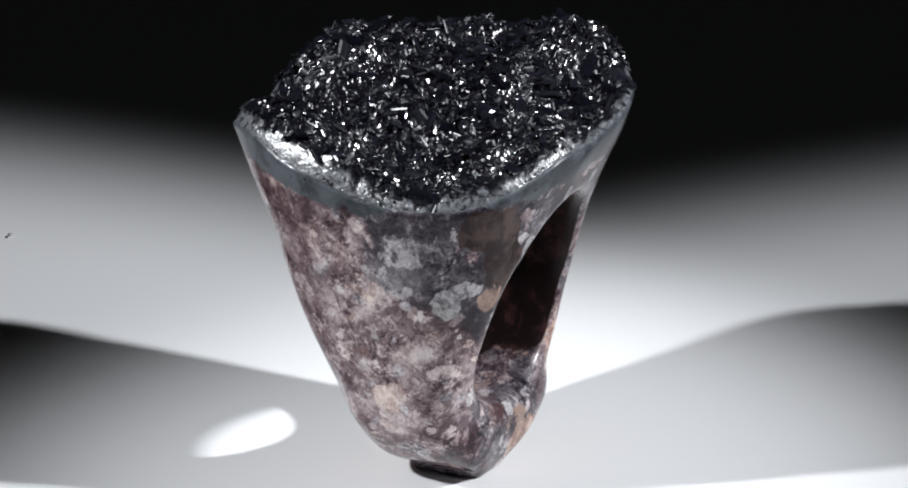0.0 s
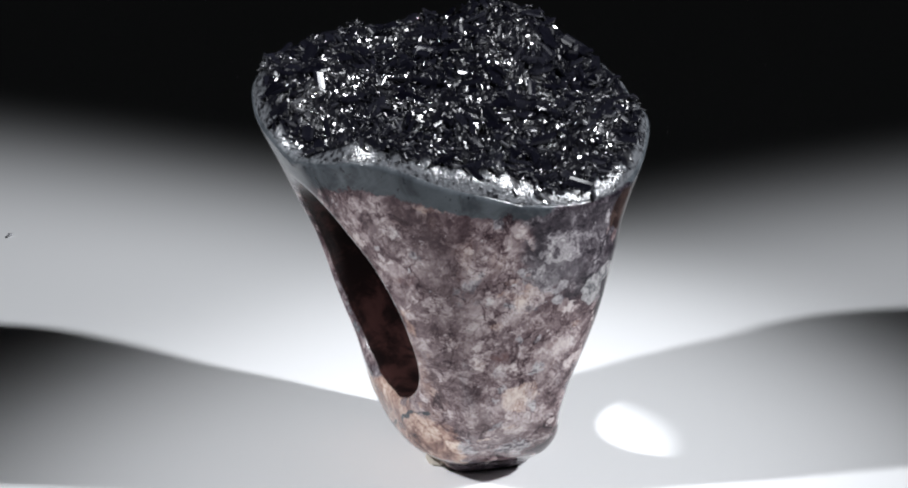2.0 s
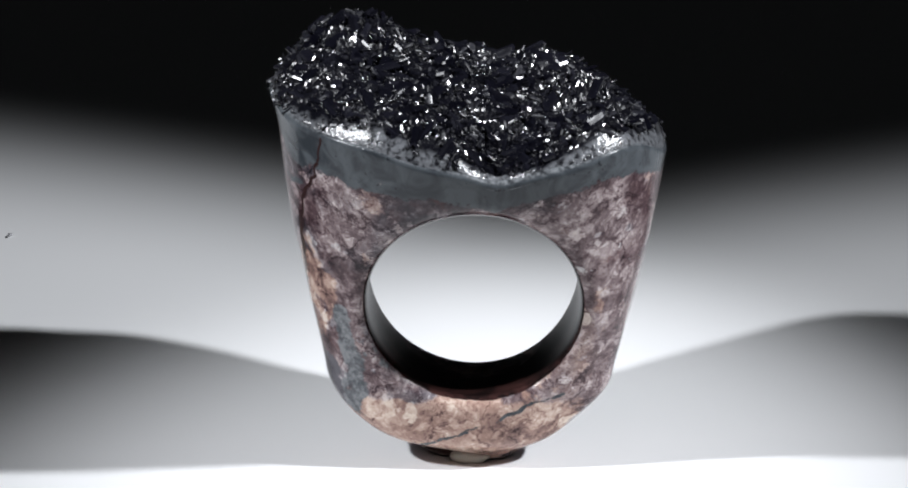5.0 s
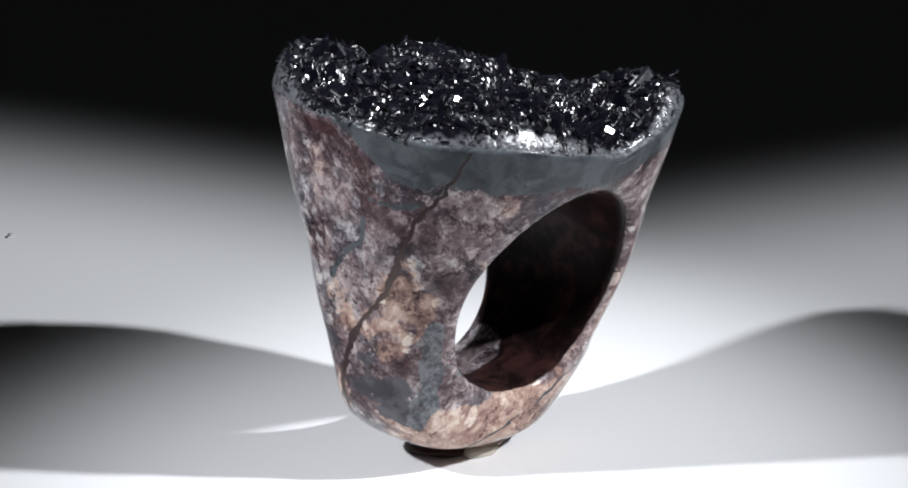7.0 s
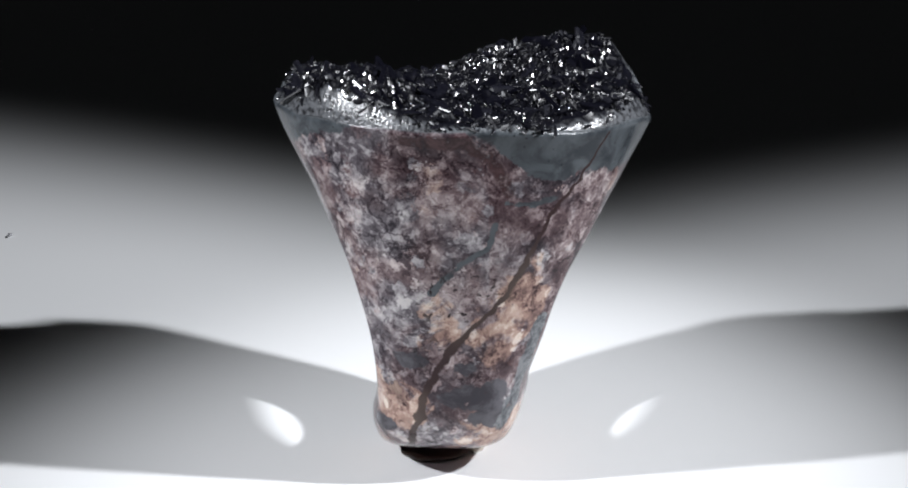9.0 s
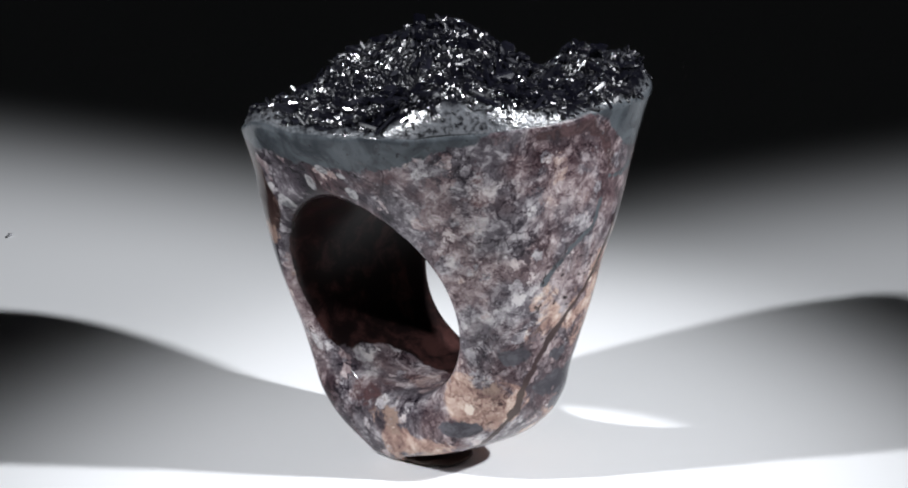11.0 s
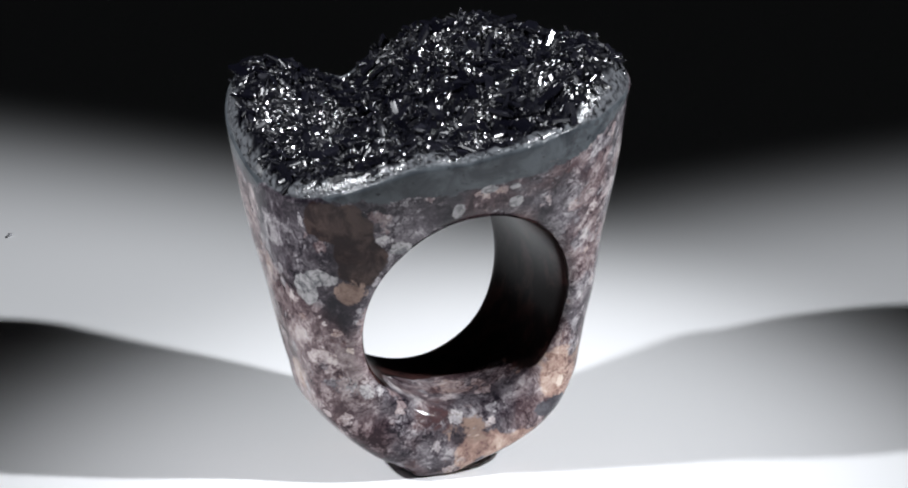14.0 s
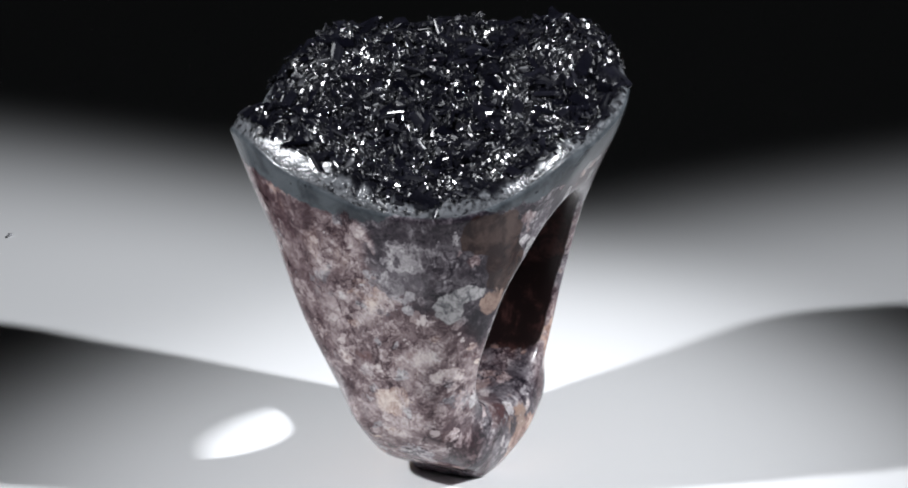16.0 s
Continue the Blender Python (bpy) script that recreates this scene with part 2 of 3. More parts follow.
# how square the corners are: in the four quarters (-u -v, -u +v, +u -v, +u +v), from the foot to the rim
SQUARE_LEVELS = (-20.6, -15.7, -10.5, -2, 5.2, 12, 19.0)
SQUARE = ((5.78, 6.1, 4.86, 3.47, 2.96, 2.61, 2.72), (2.1, 2.1, 2.45, 2.92, 2.97, 2.51, 2.58),
          (3.16, 3.34, 2.79, 2.73, 2.73, 2.26, 2.23), (2.88, 3.68, 2.98, 2.32, 2.29, 2.2, 2.41))
RIM_AZ = (-180, -160, -148, -130, -115, -88, -60, -28, 0, 15, 40, 66, 90, 100, 112, 125, 140, 158, 170, 180)
RIM_Z = (7.9, 7.5, 7.5, 9.0, 10.5, 11.4, 12.5, 13.5, 13.6, 13.5, 12.9, 12.1, 10.1, 9.4, 10.2, 11.0, 11.6, 9.9, 8.8, 7.9)
LAYER_AZ = (-180, -165, -148, -135, -113, -90, -54, -38, -25, 5, 12, 22, 47, 64, 90, 121, 154, 170, 180)
LAYER_DEEP = (1.0, -0.4, -0.6, 0.8, 2.7, 2.9, 2.4, 1.0, 0.0, -0.3, 0.5, 3.2, 3.8, 4.0, 2.7, 2.4, 2.2, 1.6, 1.0)
HUMPS = ((-2.0, 1.0, -0.1), (6.2, 0.8, 0.3), (3.1, 6.6, 0.4), (-3.8, 8.1, -1.7), (-9.4, 4.0, -1.9), (-9.4, -2.4, -1.8),
         (-3.8, -6.5, -0.3), (3.1, -5.0, 1.2), (11.7, 4.4, -0.4), (7.9, 10.2, 1.2), (1.5, 13.4, 1.6), (-5.9, 13.3, -0.4),
         (-12.3, 9.8, 1.1), (-16.6, 2.4, 1.6), (-15.7, -2.8, 0.2), (-11.9, -8.6, 1.2), (-5.5, -11.8, 0.4), (1.9, -11.7, -1.7),
         (8.3, -8.2, 3.0), (11.9, -2.3, 0.9))
VEIN = ((14.9, -2.9, 12.6), (15.3, 2.0, 12.8), (14.6, 4.3, 11.3), (13.8, 5.7, 8.3))
GREY_VEIN = ((13.7, 4.5, 5.2), (13.5, 4.0, 3.4), (13.3, 1.8, 1.7), (13.0, -0.1, -0.2), (12.8, -0.9, -1.2))
GREY_STREAK = ((13.6, 5.5, 7.4), (12.6, 7.4, 6.9), (11.9, 9.4, 7.2))
GREY_BAND = ((9.2, 8.0, -4.5), (8.0, 6.9, -8.5), (8.4, 5.6, -12.2), (8.2, 4.6, -14.6))
FOOT_VEIN = ((2.5, 4.6, -18.0), (0.8, 5.1, -17.2), (-4.0, 5.9, -15.1), (-6.8, 5.9, -13.5), (-9.8, 5.4, -12.5))
CRACK = ((9.6, 13.6, 12.4), (10.4, 12.6, 10.6), (10.7, 11.4, 8.4), (12.1, 8.9, 5.7), (12.1, 7.9, 3.2), (12.0, 6.5, 0.3), (12.2, 4.1, -3.0), (11.8, 0.9, -6.4),
         (11.0, -1.2, -9.9), (9.0, -2.8, -15.0), (7.6, -3.0, -17.5))


def smooth_table(x, xs, ys):
    """Eased interpolation in a short table of design values."""
    xs, ys = np.array(xs, float), np.array(ys, float)
    m = np.gradient(ys, xs)
    x = np.clip(x, xs[0], xs[-1])
    i = np.clip(np.searchsorted(xs, x) - 1, 0, len(xs) - 2)
    h = xs[i + 1] - xs[i]
    s = (x - xs[i]) / h
    return ((1 + 2 * s) * (1 - s) ** 2 * ys[i] + s * (1 - s) ** 2 * h * m[i]
            + s * s * (3 - 2 * s) * ys[i + 1] + s * s * (s - 1) * h * m[i + 1])


def waves(u, v, z, scale, seed):
    """A cheap smooth noise in -1..1, from a few crossed sines."""
    rng = np.random.RandomState(seed)
    total = 0
    for _ in range(6):
        k = rng.normal(size=3)
        k *= rng.uniform(0.7, 1.5) / np.linalg.norm(k) * 2 * np.pi / scale
        total = total + np.sin(k[0] * u + k[1] * v + k[2] * z + rng.uniform(0, 6.28))
    return total / 3.5


def spread(u, v, z):
    """Where a point lies in the ring's level at z: 0 in the middle, 1 on its side; and that level's mean half width."""
    um, up = smooth_table(z, LEVELS, U_MINUS), smooth_table(z, LEVELS, U_PLUS)
    vm, vp = smooth_table(z, LEVELS, V_MINUS), smooth_table(z, LEVELS, V_PLUS)
    a, b = np.maximum((um + up) / 2, 0.05), np.maximum((vm + vp) / 2, 0.05)
    skew = (0.091 * np.minimum(u + 2, 0) + 0.052 * np.maximum(u + 2, 0)) * np.clip((z + 10) / 12, 0, 1) * np.clip((16 - z) / 14, 0.3, 1)
    x, y = np.abs(u - (up - um) / 2) / a, np.abs(v - (vp - vm) / 2 - skew) / b
    wu, wv = np.clip(0.5 + (u + 2) / 12, 0, 1), np.clip(0.5 + v / 8, 0, 1)
    quarters = ((1 - wu) * (1 - wv), (1 - wu) * wv, wu * (1 - wv), wu * wv)
    n = sum(smooth_table(z, SQUARE_LEVELS, row) * share for row, share in zip(SQUARE, quarters))
    return (x ** n + y ** n + 1e-9) ** (1 / n), np.minimum(a, b)


def rim_height(u, v):
    az = np.degrees(np.arctan2(v, u + 2.0))
    return smooth_table(az, RIM_AZ, RIM_Z) + 0.25 * waves(u, v, 0 * u, 9.0, 3)


def crust_height(u, v, s):
    rim = rim_height(u, v)
    z = rim * s + 11.7 * (1 - s) + 0.7 * np.clip((1 - s) / 0.06, 0, 1)
    for cu, cv, h in HUMPS:
        z = z + h * np.exp(-((u - cu) ** 2 + (v - cv) ** 2) / 21.8) * np.clip((1.03 - s) / 0.10, 0, 1)
    z = np.maximum(z, rim + 0.75 * np.clip((1 - s) / 0.06, 0, 1) - np.clip(0.94 - s, 0, 1) * 9)
    return z + (0.42 * waves(u, v, 0 * u, 4.0, 5) + 0.22 * waves(u, v, 0 * u, 1.7, 6)) * np.clip((1.0 - s) / 0.15, 0, 1)


def crust_edge(u, v):
    """How far out the crystals reach: almost to the rim, unevenly."""
    return 0.972 + 0.018 * waves(u, v, 0 * u, 6.0, 17) + 0.012 * waves(u, v, 0 * u, 1.6, 18)


def soft_max(a, b, k):
    h = np.clip(0.5 - 0.5 * (b - a) / k, 0, 1)
    return b * (1 - h) + a * h + k * h * (1 - h)


def hole_axis(u, v, z):
    """The distance from the finger hole's axis, which is turned and rises a little."""
    across = u * math.cos(radians(HOLE_TURN)) + v * math.sin(radians(HOLE_TURN))
    return np.hypot(across - HOLE_U, z - HOLE_Z - HOLE_RISE * v)


def hole_radius(v):
    return HOLE_R + 0.0027 * np.clip(v, 0, 20) ** 2 + 0.007 * np.clip(-v, 0, 20) ** 2


def ring_field(u, v, z):
    """Signed distance, roughly, to the polished stone of the ring: negative inside."""
    s, half = spread(u, v, np.clip(z, LEVELS[0], LEVELS[-1]))
    side = (s - 1) * half * 0.95 + 0.06 * waves(u, v, z, 9.0, 9)
    side = soft_max(side, BOTTOM - z, 0.2)
    top = z - rim_height(u, v) - np.clip((1 - s) * 10.0, 0, 0.45) + np.clip((0.945 - s) * 20.0, 0, 3.5)
    hole = hole_radius(v) - hole_axis(u, v, z)
    return soft_max(soft_max(side, top, 0.25), hole, 1.6)


def surface(field, low, high, step):
    """A closed quad mesh on the zero of a field: one vertex in each cell that it crosses."""
    axes = [np.arange(l, h + step, step) for l, h in zip(low, high)]
    gu, gv, gz = np.meshgrid(*axes, indexing="ij")
    inside = field(gu, gv, gz) < 0
    shape = [len(a) - 1 for a in axes]
    count = np.zeros(shape, int)
    for i in (0, 1):
        for j in (0, 1):
            for k in (0, 1):
                count += inside[i:i + shape[0], j:j + shape[1], k:k + shape[2]]
    cells = np.argwhere((count > 0) & (count < 8))
    index = -np.ones(shape, int)
    index[tuple(cells.T)] = np.arange(len(cells))
    p = np.array(low) + (cells + 0.5) * step
    eps = step * 0.2
    for turn in range(7):
        f = field(*p.T)
        g = np.stack([(field(*(p + d).T) - field(*(p - d).T)) / (2 * eps) for d in np.eye(3) * eps], 1)
        move = -(f / np.maximum((g * g).sum(1), 0.2))[:, None] * g
        p = p + np.clip(move, -0.6 * step, 0.6 * step)
    faces = []
    for axis in range(3):
        a, b = [x for x in range(3) if x != axis]
        ahead = [slice(None)] * 3
        here = [slice(None)] * 3
        ahead[axis], here[axis] = slice(1, None), slice(None, -1)
        cross = np.argwhere(inside[tuple(ahead)] != inside[tuple(here)])
        cross = cross[(cross[:, a] > 0) & (cross[:, b] > 0)]
        quads = []
        for da, db in ((-1, -1), (0, -1), (0, 0), (-1, 0)):
            c = cross.copy()
            c[:, a] += da
            c[:, b] += db
            quads.append(index[tuple(c.T)])
        q = np.stack(quads, 1)
        out = inside[tuple(cross.T)]
        if axis == 1:
            out = ~out
        q[~out] = q[~out][:, ::-1]
        faces.append(q)
    return p, np.concatenate(faces)


def part(name, data, parent, label=""):
    ob = new(name, data)
    ob.parent = parent
    return tagged(ob, label) if label else ob


def near(p, centre, size, soft=0.35):
    """1 inside an uneven ellipsoid of the stone, 0 outside."""
    d = np.sqrt((((p - np.array(centre)) / np.array(size)) ** 2).sum(1)) + 0.25 * waves(*p.T, 4.0, 31) + 0.12 * waves(*p.T, 1.6, 32)
    return np.clip((1 + soft / 2 - d) / soft, 0, 1)


def along(p, line):
    """The distance from a broken line, and how far down it the nearest place is, 0 to 1."""
    best, share = np.full(len(p), 1e9), np.zeros(len(p))
    for i, (a, b) in enumerate(zip(line[:-1], line[1:])):
        a, b = np.array(a), np.array(b)
        k = np.clip(((p - a) @ (b - a)) / ((b - a) @ (b - a)), 0, 1)
        d = np.linalg.norm(p - a - k[:, None] * (b - a), axis=1)
        share = np.where(d < best, (i + k) / (len(line) - 1), share)
        best = np.minimum(best, d)
    return best, share


def give(data, name, values):
    data.attributes.new(name, "FLOAT", "POINT").data.foreach_set("value", np.asarray(values, np.float32))


def finger_ring():
    ring = tagged(new("finger_ring"), "polished mottled jasper finger ring with a black crystal top", "ring")
    ring.location = (0, 0, -FLOOR * MM)
    p, q = surface(ring_field, (-21.5, -18.5, -21.5), (18.5, 19.5, 16.5), 0.25)
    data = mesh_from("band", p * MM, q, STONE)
    u, v, z = p.T
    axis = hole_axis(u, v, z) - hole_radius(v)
    inner = axis < 0.3
    az = np.degrees(np.arctan2(v, u + 2.0))
    depth = smooth_table(az, LAYER_AZ, LAYER_DEEP) + 0.3 * waves(u, v, z, 5.0, 12)
    below = rim_height(u, v) - z
    face = np.clip((u - 3) / 5, 0, 1)                  # the face that the crack runs down
    back = np.clip((-5 - u) / 5, 0, 1)                 # the face opposite
    limb = face * np.clip(-v / 4, 0, 1)
    rosy = np.clip(0.5 + (8 + 1.09 * (v - 3) - z) / 5, 0, 1) * back
    crowd = np.clip(0.15 + 0.055 * (below - 2), 0.12, 0.62)
    crowd = np.maximum(crowd, np.maximum(0.72 * face, 0.8 * limb)) * (1 - back) + back * (0.42 + 0.32 * rosy)
    give(data, "crowd", crowd)
    give(data, "rose", np.clip(0.35 + 0.5 * rosy - 0.3 * back * (1 - rosy) + 0.15 * face + 0.25 * (v > 4) * np.clip(below / 10, 0, 1), 0, 1))
    give(data, "deep", np.clip((5.5 - below) / 5.0, -0.2, 1) * (1 - 0.6 * face) - 1.3 * near(p, (11.8, 3.5, -3.5), (4, 5.5, 4.6), 1.0) - 0.3 * limb - 0.6 * rosy - 0.9 * face * np.clip((-11 - z) / 4, 0, 1))

    flat = np.array((0.0, 1.0, 1.0))
    long_way = np.array((1.0, 0.0, 1.0))
    bent = p + 0.25 * np.stack([waves(u, v, z, 2.2, k) for k in (21, 22, 23)], 1) + 0.10 * np.stack([waves(u, v, z, 0.9, k) for k in (24, 25, 26)], 1)
    outside = (u > 3) * ~inner

    def stripe(line, width, way, most=0.85):
        return np.clip(1.5 - along((p + 0.5 * (bent - p)) * way, np.array(line) * way)[0] / width, 0, most)

    layer = np.clip(0.5 + (depth - below) * 0.7, 0, 1)
    slate = 0
    for centre, size in (((10.5, 2.8, -11.2), (3, 2.8, 1.6)), ((9.5, 3.8, -13.0), (3, 1.8, 1.6)), ((11.3, -2.6, -7.7), (2, 2.2, 0.9)), ((7.6, -5.0, -14.7), (2.4, 1.6, 0.7)), ((11.5, 2.0, -8.3), (2, 1.0, 0.8))):
        slate = np.maximum(slate, 0.80 * near(p, centre, size, 0.9))
    give(data, "slate", slate * ~inner)
    layer = np.maximum(layer, stripe(GREY_VEIN, 0.26, flat, 0.75) * outside)
    layer = np.maximum(layer, stripe(GREY_STREAK, 0.24, flat, 0.7) * outside)
    layer = np.maximum(layer, stripe(FOOT_VEIN, 0.17, long_way, 0.62) * (v > 2) * ~inner)
    give(data, "agate", layer * ~inner)
    give(data, "frost", stripe(GREY_BAND, 0.48, flat, 0.75) * outside)
    give(data, "rust", np.maximum(stripe(VEIN, 0.55, flat, 0.62) * outside, 0.5 * near(p, (-3.8, -6.6, -14.5), (2.0, 3, 1.3), 1.0)))
    warm = np.clip((-11.2 - z) / 3, 0, 1) * np.clip((v - 0.5) / 3, 0, 1) * np.clip((u + 13) / 4, 0, 1)
    warm = np.maximum(warm, 0.5 * np.clip((-15.0 - z) / 2, 0, 1) * np.clip((u + 5) / 4, 0, 1))
    for centre, size, most in (((9.0, -4.8, -11.6), (4.2, 3, 2.2), 0.9), ((0.5, -6.4, -17.4), (3.2, 3, 1.2), 0.8), ((9.8, -3.6, -12.6), (2, 2.4, 2.4), 1.0),
                               ((11.4, 6.6, -2.4), (3, 2.8, 4.2), 0.72), ((11.0, 5.4, -7.6), (2.5, 2.2, 2.0), 0.68), ((12.6, 1.6, -3.0), (2, 3.4, 3.4), 0.55),
                               ((-8.5, 7.4, -7.0), (2.4, 3, 1.8), 0.5), ((-12.5, 9.8, -2.5), (1.8, 2, 2.4), 0.5), ((8.0, 2.9, -15.7), (3, 3, 1.2), 0.7)):
        warm = np.maximum(warm, most * near(p, centre, size, 1.1))
    give(data, "warm", np.clip(warm, 0, 1))
    give(data, "pitted", np.clip(near(p, (12.6, 1.8, -1.8), (3, 3.6, 3.2), 0.8) + 0.6 * near(p, (11.5, -0.5, -7.0), (3, 3.0, 2.0), 0.8) + 0.35 * limb, 0, 1) * ~inner)
    brown = np.maximum(near(p, (-14.2, -10.9, 6.0), (2.0, 3.0, 2.3)), near(p, (-11.8, -10.9, 3.0), (2.0, 2.5, 3.2)))
    give(data, "brown", brown * ~inner)
    # Painted shade of the finger hole, left off along its lowest wall.
    give(data, "bore_shade", np.clip((z + 12.0 + 2.4 * np.clip((v + 2) / 3, 0, 1)) / 1.4, 0, 1))
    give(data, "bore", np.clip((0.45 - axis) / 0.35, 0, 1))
    ochre = np.maximum(0.75 * near(p, (-12.3, -9.4, -1.0), (1.2, 1.6, 1.4), 0.9), 0.55 * near(p, (9.6, -4.0, -11.0), (1.5, 1.4, 1.2), 1.0))
    give(data, "ochre", np.maximum(ochre, 0.5 * near(p, (-1.0, -6.4, -15.6), (2.4, 2, 1.2), 1.0)))
    far, share = along(bent * flat, np.array(CRACK) * flat)
    s, _ = spread(u, v, np.clip(z, LEVELS[0], LEVELS[-1]))
    crack = np.clip(1.1 - far / (0.17 + 0.50 * share), 0, 1) * (u > 3) * (s > 0.96) * ~inner
    for pit, size in (((-11.9, -5.7, -14.2), 0.36), ((-14.0, -4.3, -12.0), 0.40), ((-14.4, -4.0, -11.6), 0.26)):
        crack = np.maximum(crack, np.clip(1.6 - np.linalg.norm(p - pit, axis=1) / size, 0, 1))
    give(data, "crack", crack)
    white = 0
    for centre, size in (((-15.5, -7.2, -1.2), (1.5, 1.1, 1.4)), ((-14.4, -8.7, 0.4), (1.5, 1.1, 0.8)), ((-1.1, -13.5, 8.2), (0.9, 2, 0.45)), ((-3.7, -12.8, 6.2), (0.5, 2, 0.8)),
                         ((1.0, -13.4, 8.2), (0.6, 2, 0.35)), ((-8.2, -11.4, 3.2), (1.1, 2, 0.6)), ((1.4, -12.4, 6.6), (0.6, 2, 0.5)), ((12.8, -9.6, 9.0), (0.8, 1.0, 0.7))):
        white = np.maximum(white, 0.75 * near(p, centre, size, 0.4))
    give(data, "white", white)
    give(data, "bevel", np.clip((z - rim_height(u, v) - 0.08) / 0.12, 0, 1) * ~inner)
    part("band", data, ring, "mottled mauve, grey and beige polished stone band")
    return ring


def crust(ring):
    """The uneven bed of fine black crystal on the ring's top."""
    rng = np.random.RandomState(4)
    turns, rings = 540, 62
    a = np.linspace(0, 2 * np.pi, turns, endpoint=False)
    low, high = np.zeros(turns), np.full(turns, 26.0)
    for _ in range(40):
        r = (low + high) / 2
        u, v = r * np.cos(a) - 2.0, r * np.sin(a) + 0.8
        far = spread(u, v, rim_height(u, v))[0] > 0.99
        low, high = np.where(far, low, r), np.where(far, r, high)
    k = np.linspace(0.38, 1, rings)[:, None]
    rough = np.clip((0.95 - k) / 0.03, 0, 1)
    r = low * k + 0.05 * rough * rng.uniform(-1, 1, (rings, turns))
    turn = a + 0.05 * rough / np.maximum(r, 0.5) * rng.uniform(-1, 1, (rings, turns))
    gu, gv = r * np.cos(turn) - 2.0, r * np.sin(turn) + 0.8
    s, _ = spread(gu, gv, rim_height(gu, gv))
    z = crust_height(gu, gv, s) + rng.uniform(-0.16, 0.16, s.shape) * np.maximum(rough, 0.04)
    z = z - 0.5 * np.clip((s - 0.974) / 0.016, 0, 1)
    p = np.stack([gu, gv, z], -1).reshape(-1, 3)
    i, j = np.meshgrid(np.arange(rings - 1), np.arange(turns), indexing="ij")
    following = (j + 1) % turns
    q = np.stack([i * turns + j, (i + 1) * turns + j, (i + 1) * turns + following, i * turns + following], -1).reshape(-1, 4)
    mu, mv = np.meshgrid(np.arange(-10.5, 7, 0.19), np.arange(-8, 9.5, 0.19), indexing="ij")
    mu, mv = mu + rng.uniform(-0.06, 0.06, mu.shape), mv + rng.uniform(-0.06, 0.06, mu.shape)
    ms, _ = spread(mu, mv, rim_height(mu, mv))
    mz = crust_height(mu, mv, ms) + rng.uniform(-0.16, 0.16, ms.shape)
    keep = np.hypot(mu + 2.0, mv - 0.8) < 0.41 * np.interp(np.arctan2(mv - 0.8, mu + 2.0) % (2 * np.pi), a, low, period=2 * np.pi)
    index = -np.ones(ms.shape, int)
    index[keep] = len(p) + np.arange(keep.sum())
    middle = np.stack([index[:-1, :-1], index[1:, :-1], index[1:, 1:], index[:-1, 1:]], -1).reshape(-1, 4)
    q = np.concatenate([q, middle[(middle >= 0).all(1)]])
    p = np.concatenate([p, np.stack([mu[keep], mv[keep], mz[keep]], 1)])
    s = np.concatenate([s.ravel(), ms[keep]])
    gu, gv = p[:, 0], p[:, 1]
    data = mesh_from("crystal_bed", p * MM, q, BED, False)
    data.polygons.foreach_set("use_smooth", s[q[:, 0]] > 0.945)
    give(data, "border", np.clip((s - crust_edge(gu, gv) + 0.03) / 0.02, 0, 1))
    part("crystal_bed", data, ring, "black glittering bed of fine crystals")


def blade(long, wide, thick, tip, lean):
    """One tabular crystal along x: eight-cornered section, chisel ends. Corners and faces, in mm."""
    section = [(-1, -0.5), (-0.5, -1), (0.5, -1), (1, -0.5), (1, 0.5), (0.5, 1), (-0.5, 1), (-1, 0.5)]
    section = section[::2] if thick < 0.09 else section
    n = len(section)
    corners = []
    for x, k in ((-0.5 * long, 0.45), (-0.5 * long + tip, 1.0), (0.5 * long - tip, 1.0), (0.5 * long, 0.4)):
        corners += [(x + lean * a * wide * 0.3, a * wide * 0.5 * k, b * thick * 0.5 * k) for a, b in section]
    faces = [tuple(range(n))[::-1], tuple(range(3 * n, 4 * n))]
    for r in range(3):
        faces += [(r * n + i, r * n + (i + 1) % n, (r + 1) * n + (i + 1) % n, (r + 1) * n + i) for i in range(n)]
    return np.array(corners), faces


def seat(rng, inset):
    """A random place on the crust, and the upward direction there."""
    while True:
        u, v = rng.uniform(-20, 17), rng.uniform(-17, 18)
        at = np.array([u, u + 0.4, u]), np.array([v, v, v + 0.4])
        s, _ = spread(*at, rim_height(*at))
        bare = inset <= 0.01 and rng.uniform() > 0.62 + 0.55 * float(waves(u, v, 0.0, 5.5, 41))
        if s[0] < crust_edge(*at)[0] - inset and not bare:
            h = crust_height(*at, s)
            up = Vector((-(h[1] - h[0]) / 0.4, -(h[2] - h[0]) / 0.4, 1)).normalized()
            return Vector((u, v, h[0])), up


def lie(rng, up, tilt):
    """A turn for a crystal that lies roughly along the crust, leaning by up to tilt degrees."""
    turn = up.to_track_quat("Z", "Y").to_matrix().to_4x4()
    return turn @ pose(0, 0, 0, 0, 0, rng.uniform(0, 360)) @ pose(0, 0, 0, rng.uniform(-55, 55), rng.uniform(-tilt, tilt), 0)


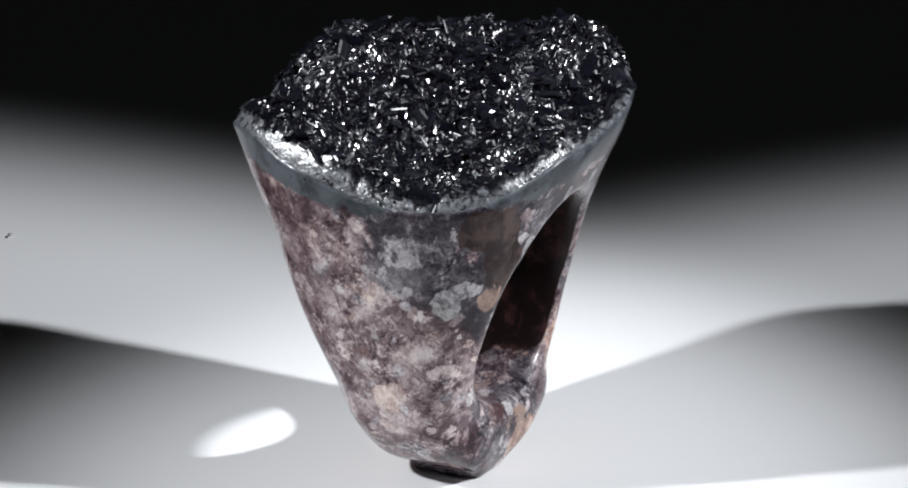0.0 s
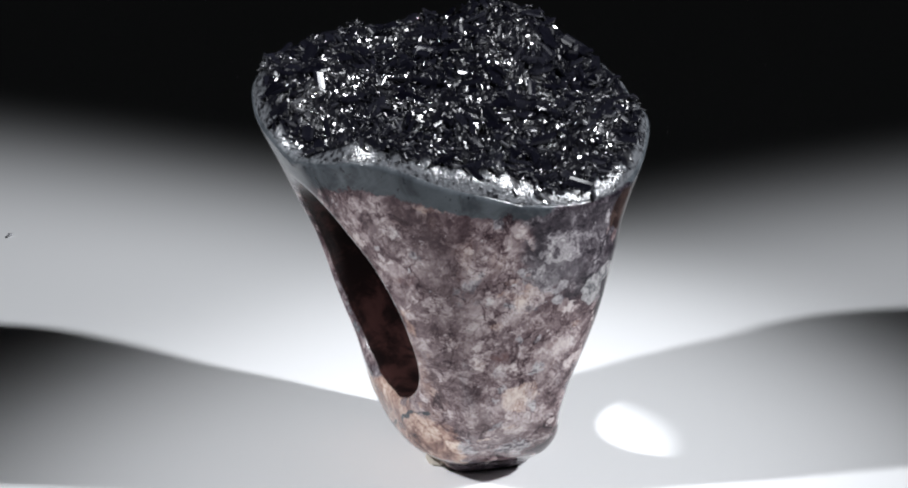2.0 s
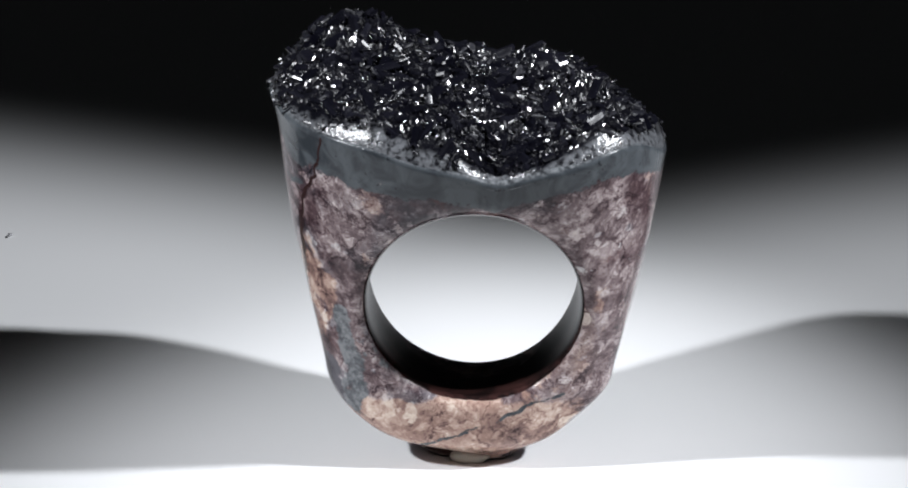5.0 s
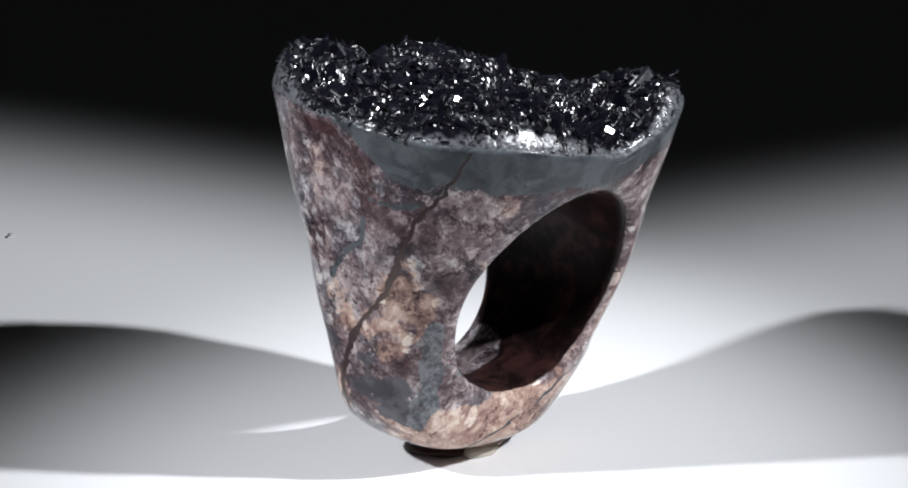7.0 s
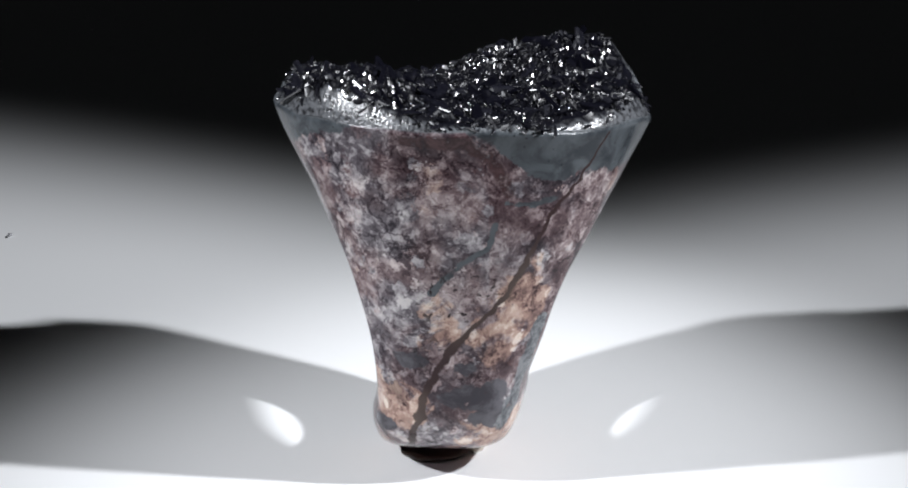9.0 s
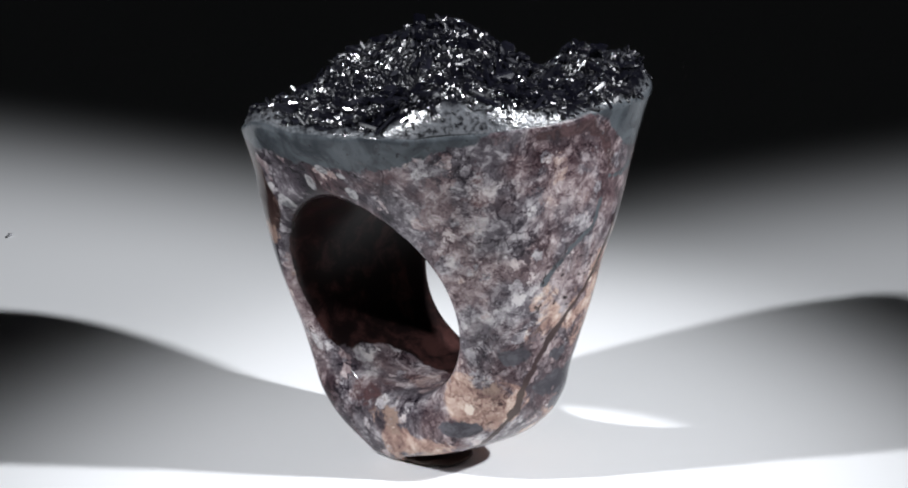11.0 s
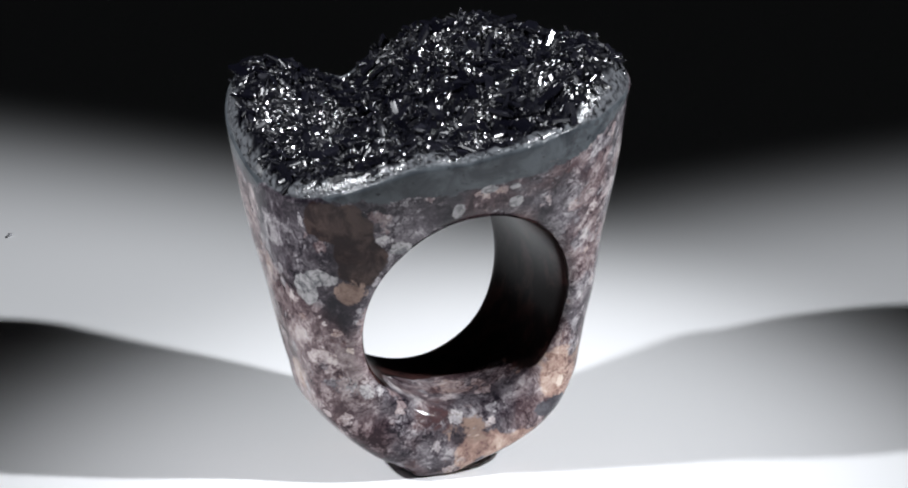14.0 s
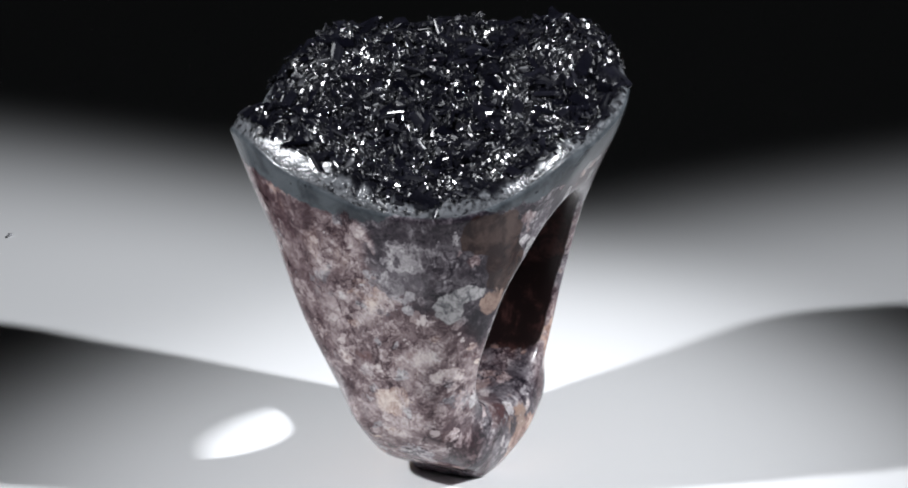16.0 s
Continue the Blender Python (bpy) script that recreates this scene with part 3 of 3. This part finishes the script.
def crystals(ring):
    """300 large crystals that can be told apart, and the fine rest in one mesh."""
    rng = np.random.RandomState(11)
    shapes = []
    for i in range(14):
        c, f = blade(rng.uniform(0.9, 2.6), rng.uniform(0.45, 1.1), rng.uniform(0.22, 0.55), rng.uniform(0.10, 0.3), rng.uniform(-1, 1))
        shapes.append(mesh_from("crystal", c * MM, f, CRYSTAL, False))
    for i in range(300):
        at, up = seat(rng, 0.025)
        ob = part("crystal", shapes[i % len(shapes)], ring)
        ob.matrix_basis = Matrix.Translation((at + up * rng.uniform(-0.10, 0.20)) * MM) @ lie(rng, up, 24)
    verts, faces = [], []
    total = 0

    def add(at, turn, long, wide, thick):
        nonlocal total
        c, f = blade(long, wide, thick, long * 0.15, rng.uniform(-1, 1))
        m = np.array(Matrix.Translation(at) @ turn)
        verts.append(c @ m[:3, :3].T + m[:3, 3])
        faces.extend(tuple(total + k for k in face) for face in f)
        total += len(c)

    for i in range(2000):
        at, up = seat(rng, 0.0)
        long = rng.uniform(0.3, 0.95) * (1.7 if rng.uniform() < 0.2 else 1.0)
        add(at + up * rng.uniform(-0.12, 0.14), lie(rng, up, 27), long, long * rng.uniform(0.2, 0.55), long * rng.uniform(0.1, 0.25))
    for i in range(170):
        at, up = seat(rng, 0.01)
        size = rng.uniform(0.35, 0.9)
        for k in range(12):
            turn = lie(rng, up, 48)
            long = size * rng.uniform(0.6, 1.2)
            add(at + (turn @ Vector((long * 0.45, 0, 0))) + up * 0.05, turn, long, long * rng.uniform(0.15, 0.4), long * rng.uniform(0.1, 0.2))
    data = mesh_from("crystal_crust", np.concatenate(verts) * MM, faces, DRUSE, False)
    ob = part("crystal_crust", data, ring, "dense crust of tiny black blades")
    tagged(ob, kind="stuff")


def putty():
    """A flat dab of putty that holds the ring on the sheet, contact shade painted into its dark brown."""
    bm = bmesh.new()
    bmesh.ops.create_icosphere(bm, subdivisions=4, radius=1.0)
    for vert in bm.verts:
        x, y, z = vert.co
        r = 1 + 0.10 * noise.noise(vert.co * 2.3)
        vert.co = Vector((x * 3.7 * r - 0.9, y * 3.2 * r - 1.5, max(z, -0.5) * 0.62 * r + 0.31)) * MM
    data = bpy.data.meshes.new("putty_dab")
    bm.to_mesh(data), bm.free()
    data.materials.append(PUTTY)
    data.polygons.foreach_set("use_smooth", [True] * len(data.polygons))
    dab = tagged(new("putty_dab", data), "flat dab of putty under the ring, contact shade in its dark brown", "putty")
    bm = bmesh.new()
    bmesh.ops.create_icosphere(bm, subdivisions=3, radius=1.0)
    for vert in bm.verts:
        x, y, z = vert.co
        r = 1 + 0.16 * noise.noise(vert.co * 1.9 + Vector((4, 0, 2)))
        vert.co = Vector((x * 1.7 * r - 1.6, y * 0.9 * r + 1.9, max(z, -0.4) * 0.75 * r + 0.3)) * MM
    data = bpy.data.meshes.new("glue_bead")
    bm.to_mesh(data), bm.free()
    data.materials.append(GLUE)
    data.polygons.foreach_set("use_smooth", [True] * len(data.polygons))
    part("glue_bead", data, dab, "pale translucent bead of glue")
    return dab


def lint():
    """A speck of dark lint lying on the sheet."""
    rng = np.random.RandomState(2)
    verts, faces = [], []
    for i in range(9):
        k = i / 8
        c = np.array([0.35 * math.sin(3.0 * k), 1.3 * k, 0.12 + 0.10 * math.sin(5 * k)])
        r = 0.12 * (1 - abs(2 * k - 1) ** 3 * 0.7) * rng.uniform(0.8, 1.2)
        verts += [c + (r * math.cos(a), 0, r * math.sin(a)) for a in (0, 1.05, 2.09, 3.14, 4.19, 5.24)]
        if i:
            faces += [(6 * i - 6 + j, 6 * i - 6 + (j + 1) % 6, 6 * i + (j + 1) % 6, 6 * i + j) for j in range(6)]
    faces += [tuple(range(6)), tuple(range(53, 47, -1))]
    ob = tagged(new("lint", mesh_from("lint", np.array(verts) * MM, faces, LINT)), "tiny grey curl of lint on the white sheet", "lint")
    ob.location = (-0.0416, 0.0575, 0)


sheet()
ring = finger_ring()
crust(ring)
crystals(ring)
dab = putty()
lint()


# ---- movement: the ring turns steadily, once in about 16 seconds, and settles sideways by a hair as its putty gives ----
def motions():
    ring_rows, dab_rows = [], []
    for i in range(33):
        t = i * 0.5
        settle = pose(0, 0, 0, 0.0477 * (t - 8), -0.0442 * (t - 8), 0)
        turn = pose(0, 0, 0, 0, 0, 22.60 * (t - 13.15))
        ring_rows.append((t, settle @ pose(0, 0, -FLOOR * MM) @ turn))
        dab_rows.append((t, turn))
    walk(ring, ring_rows)
    walk(dab, dab_rows)


motions()
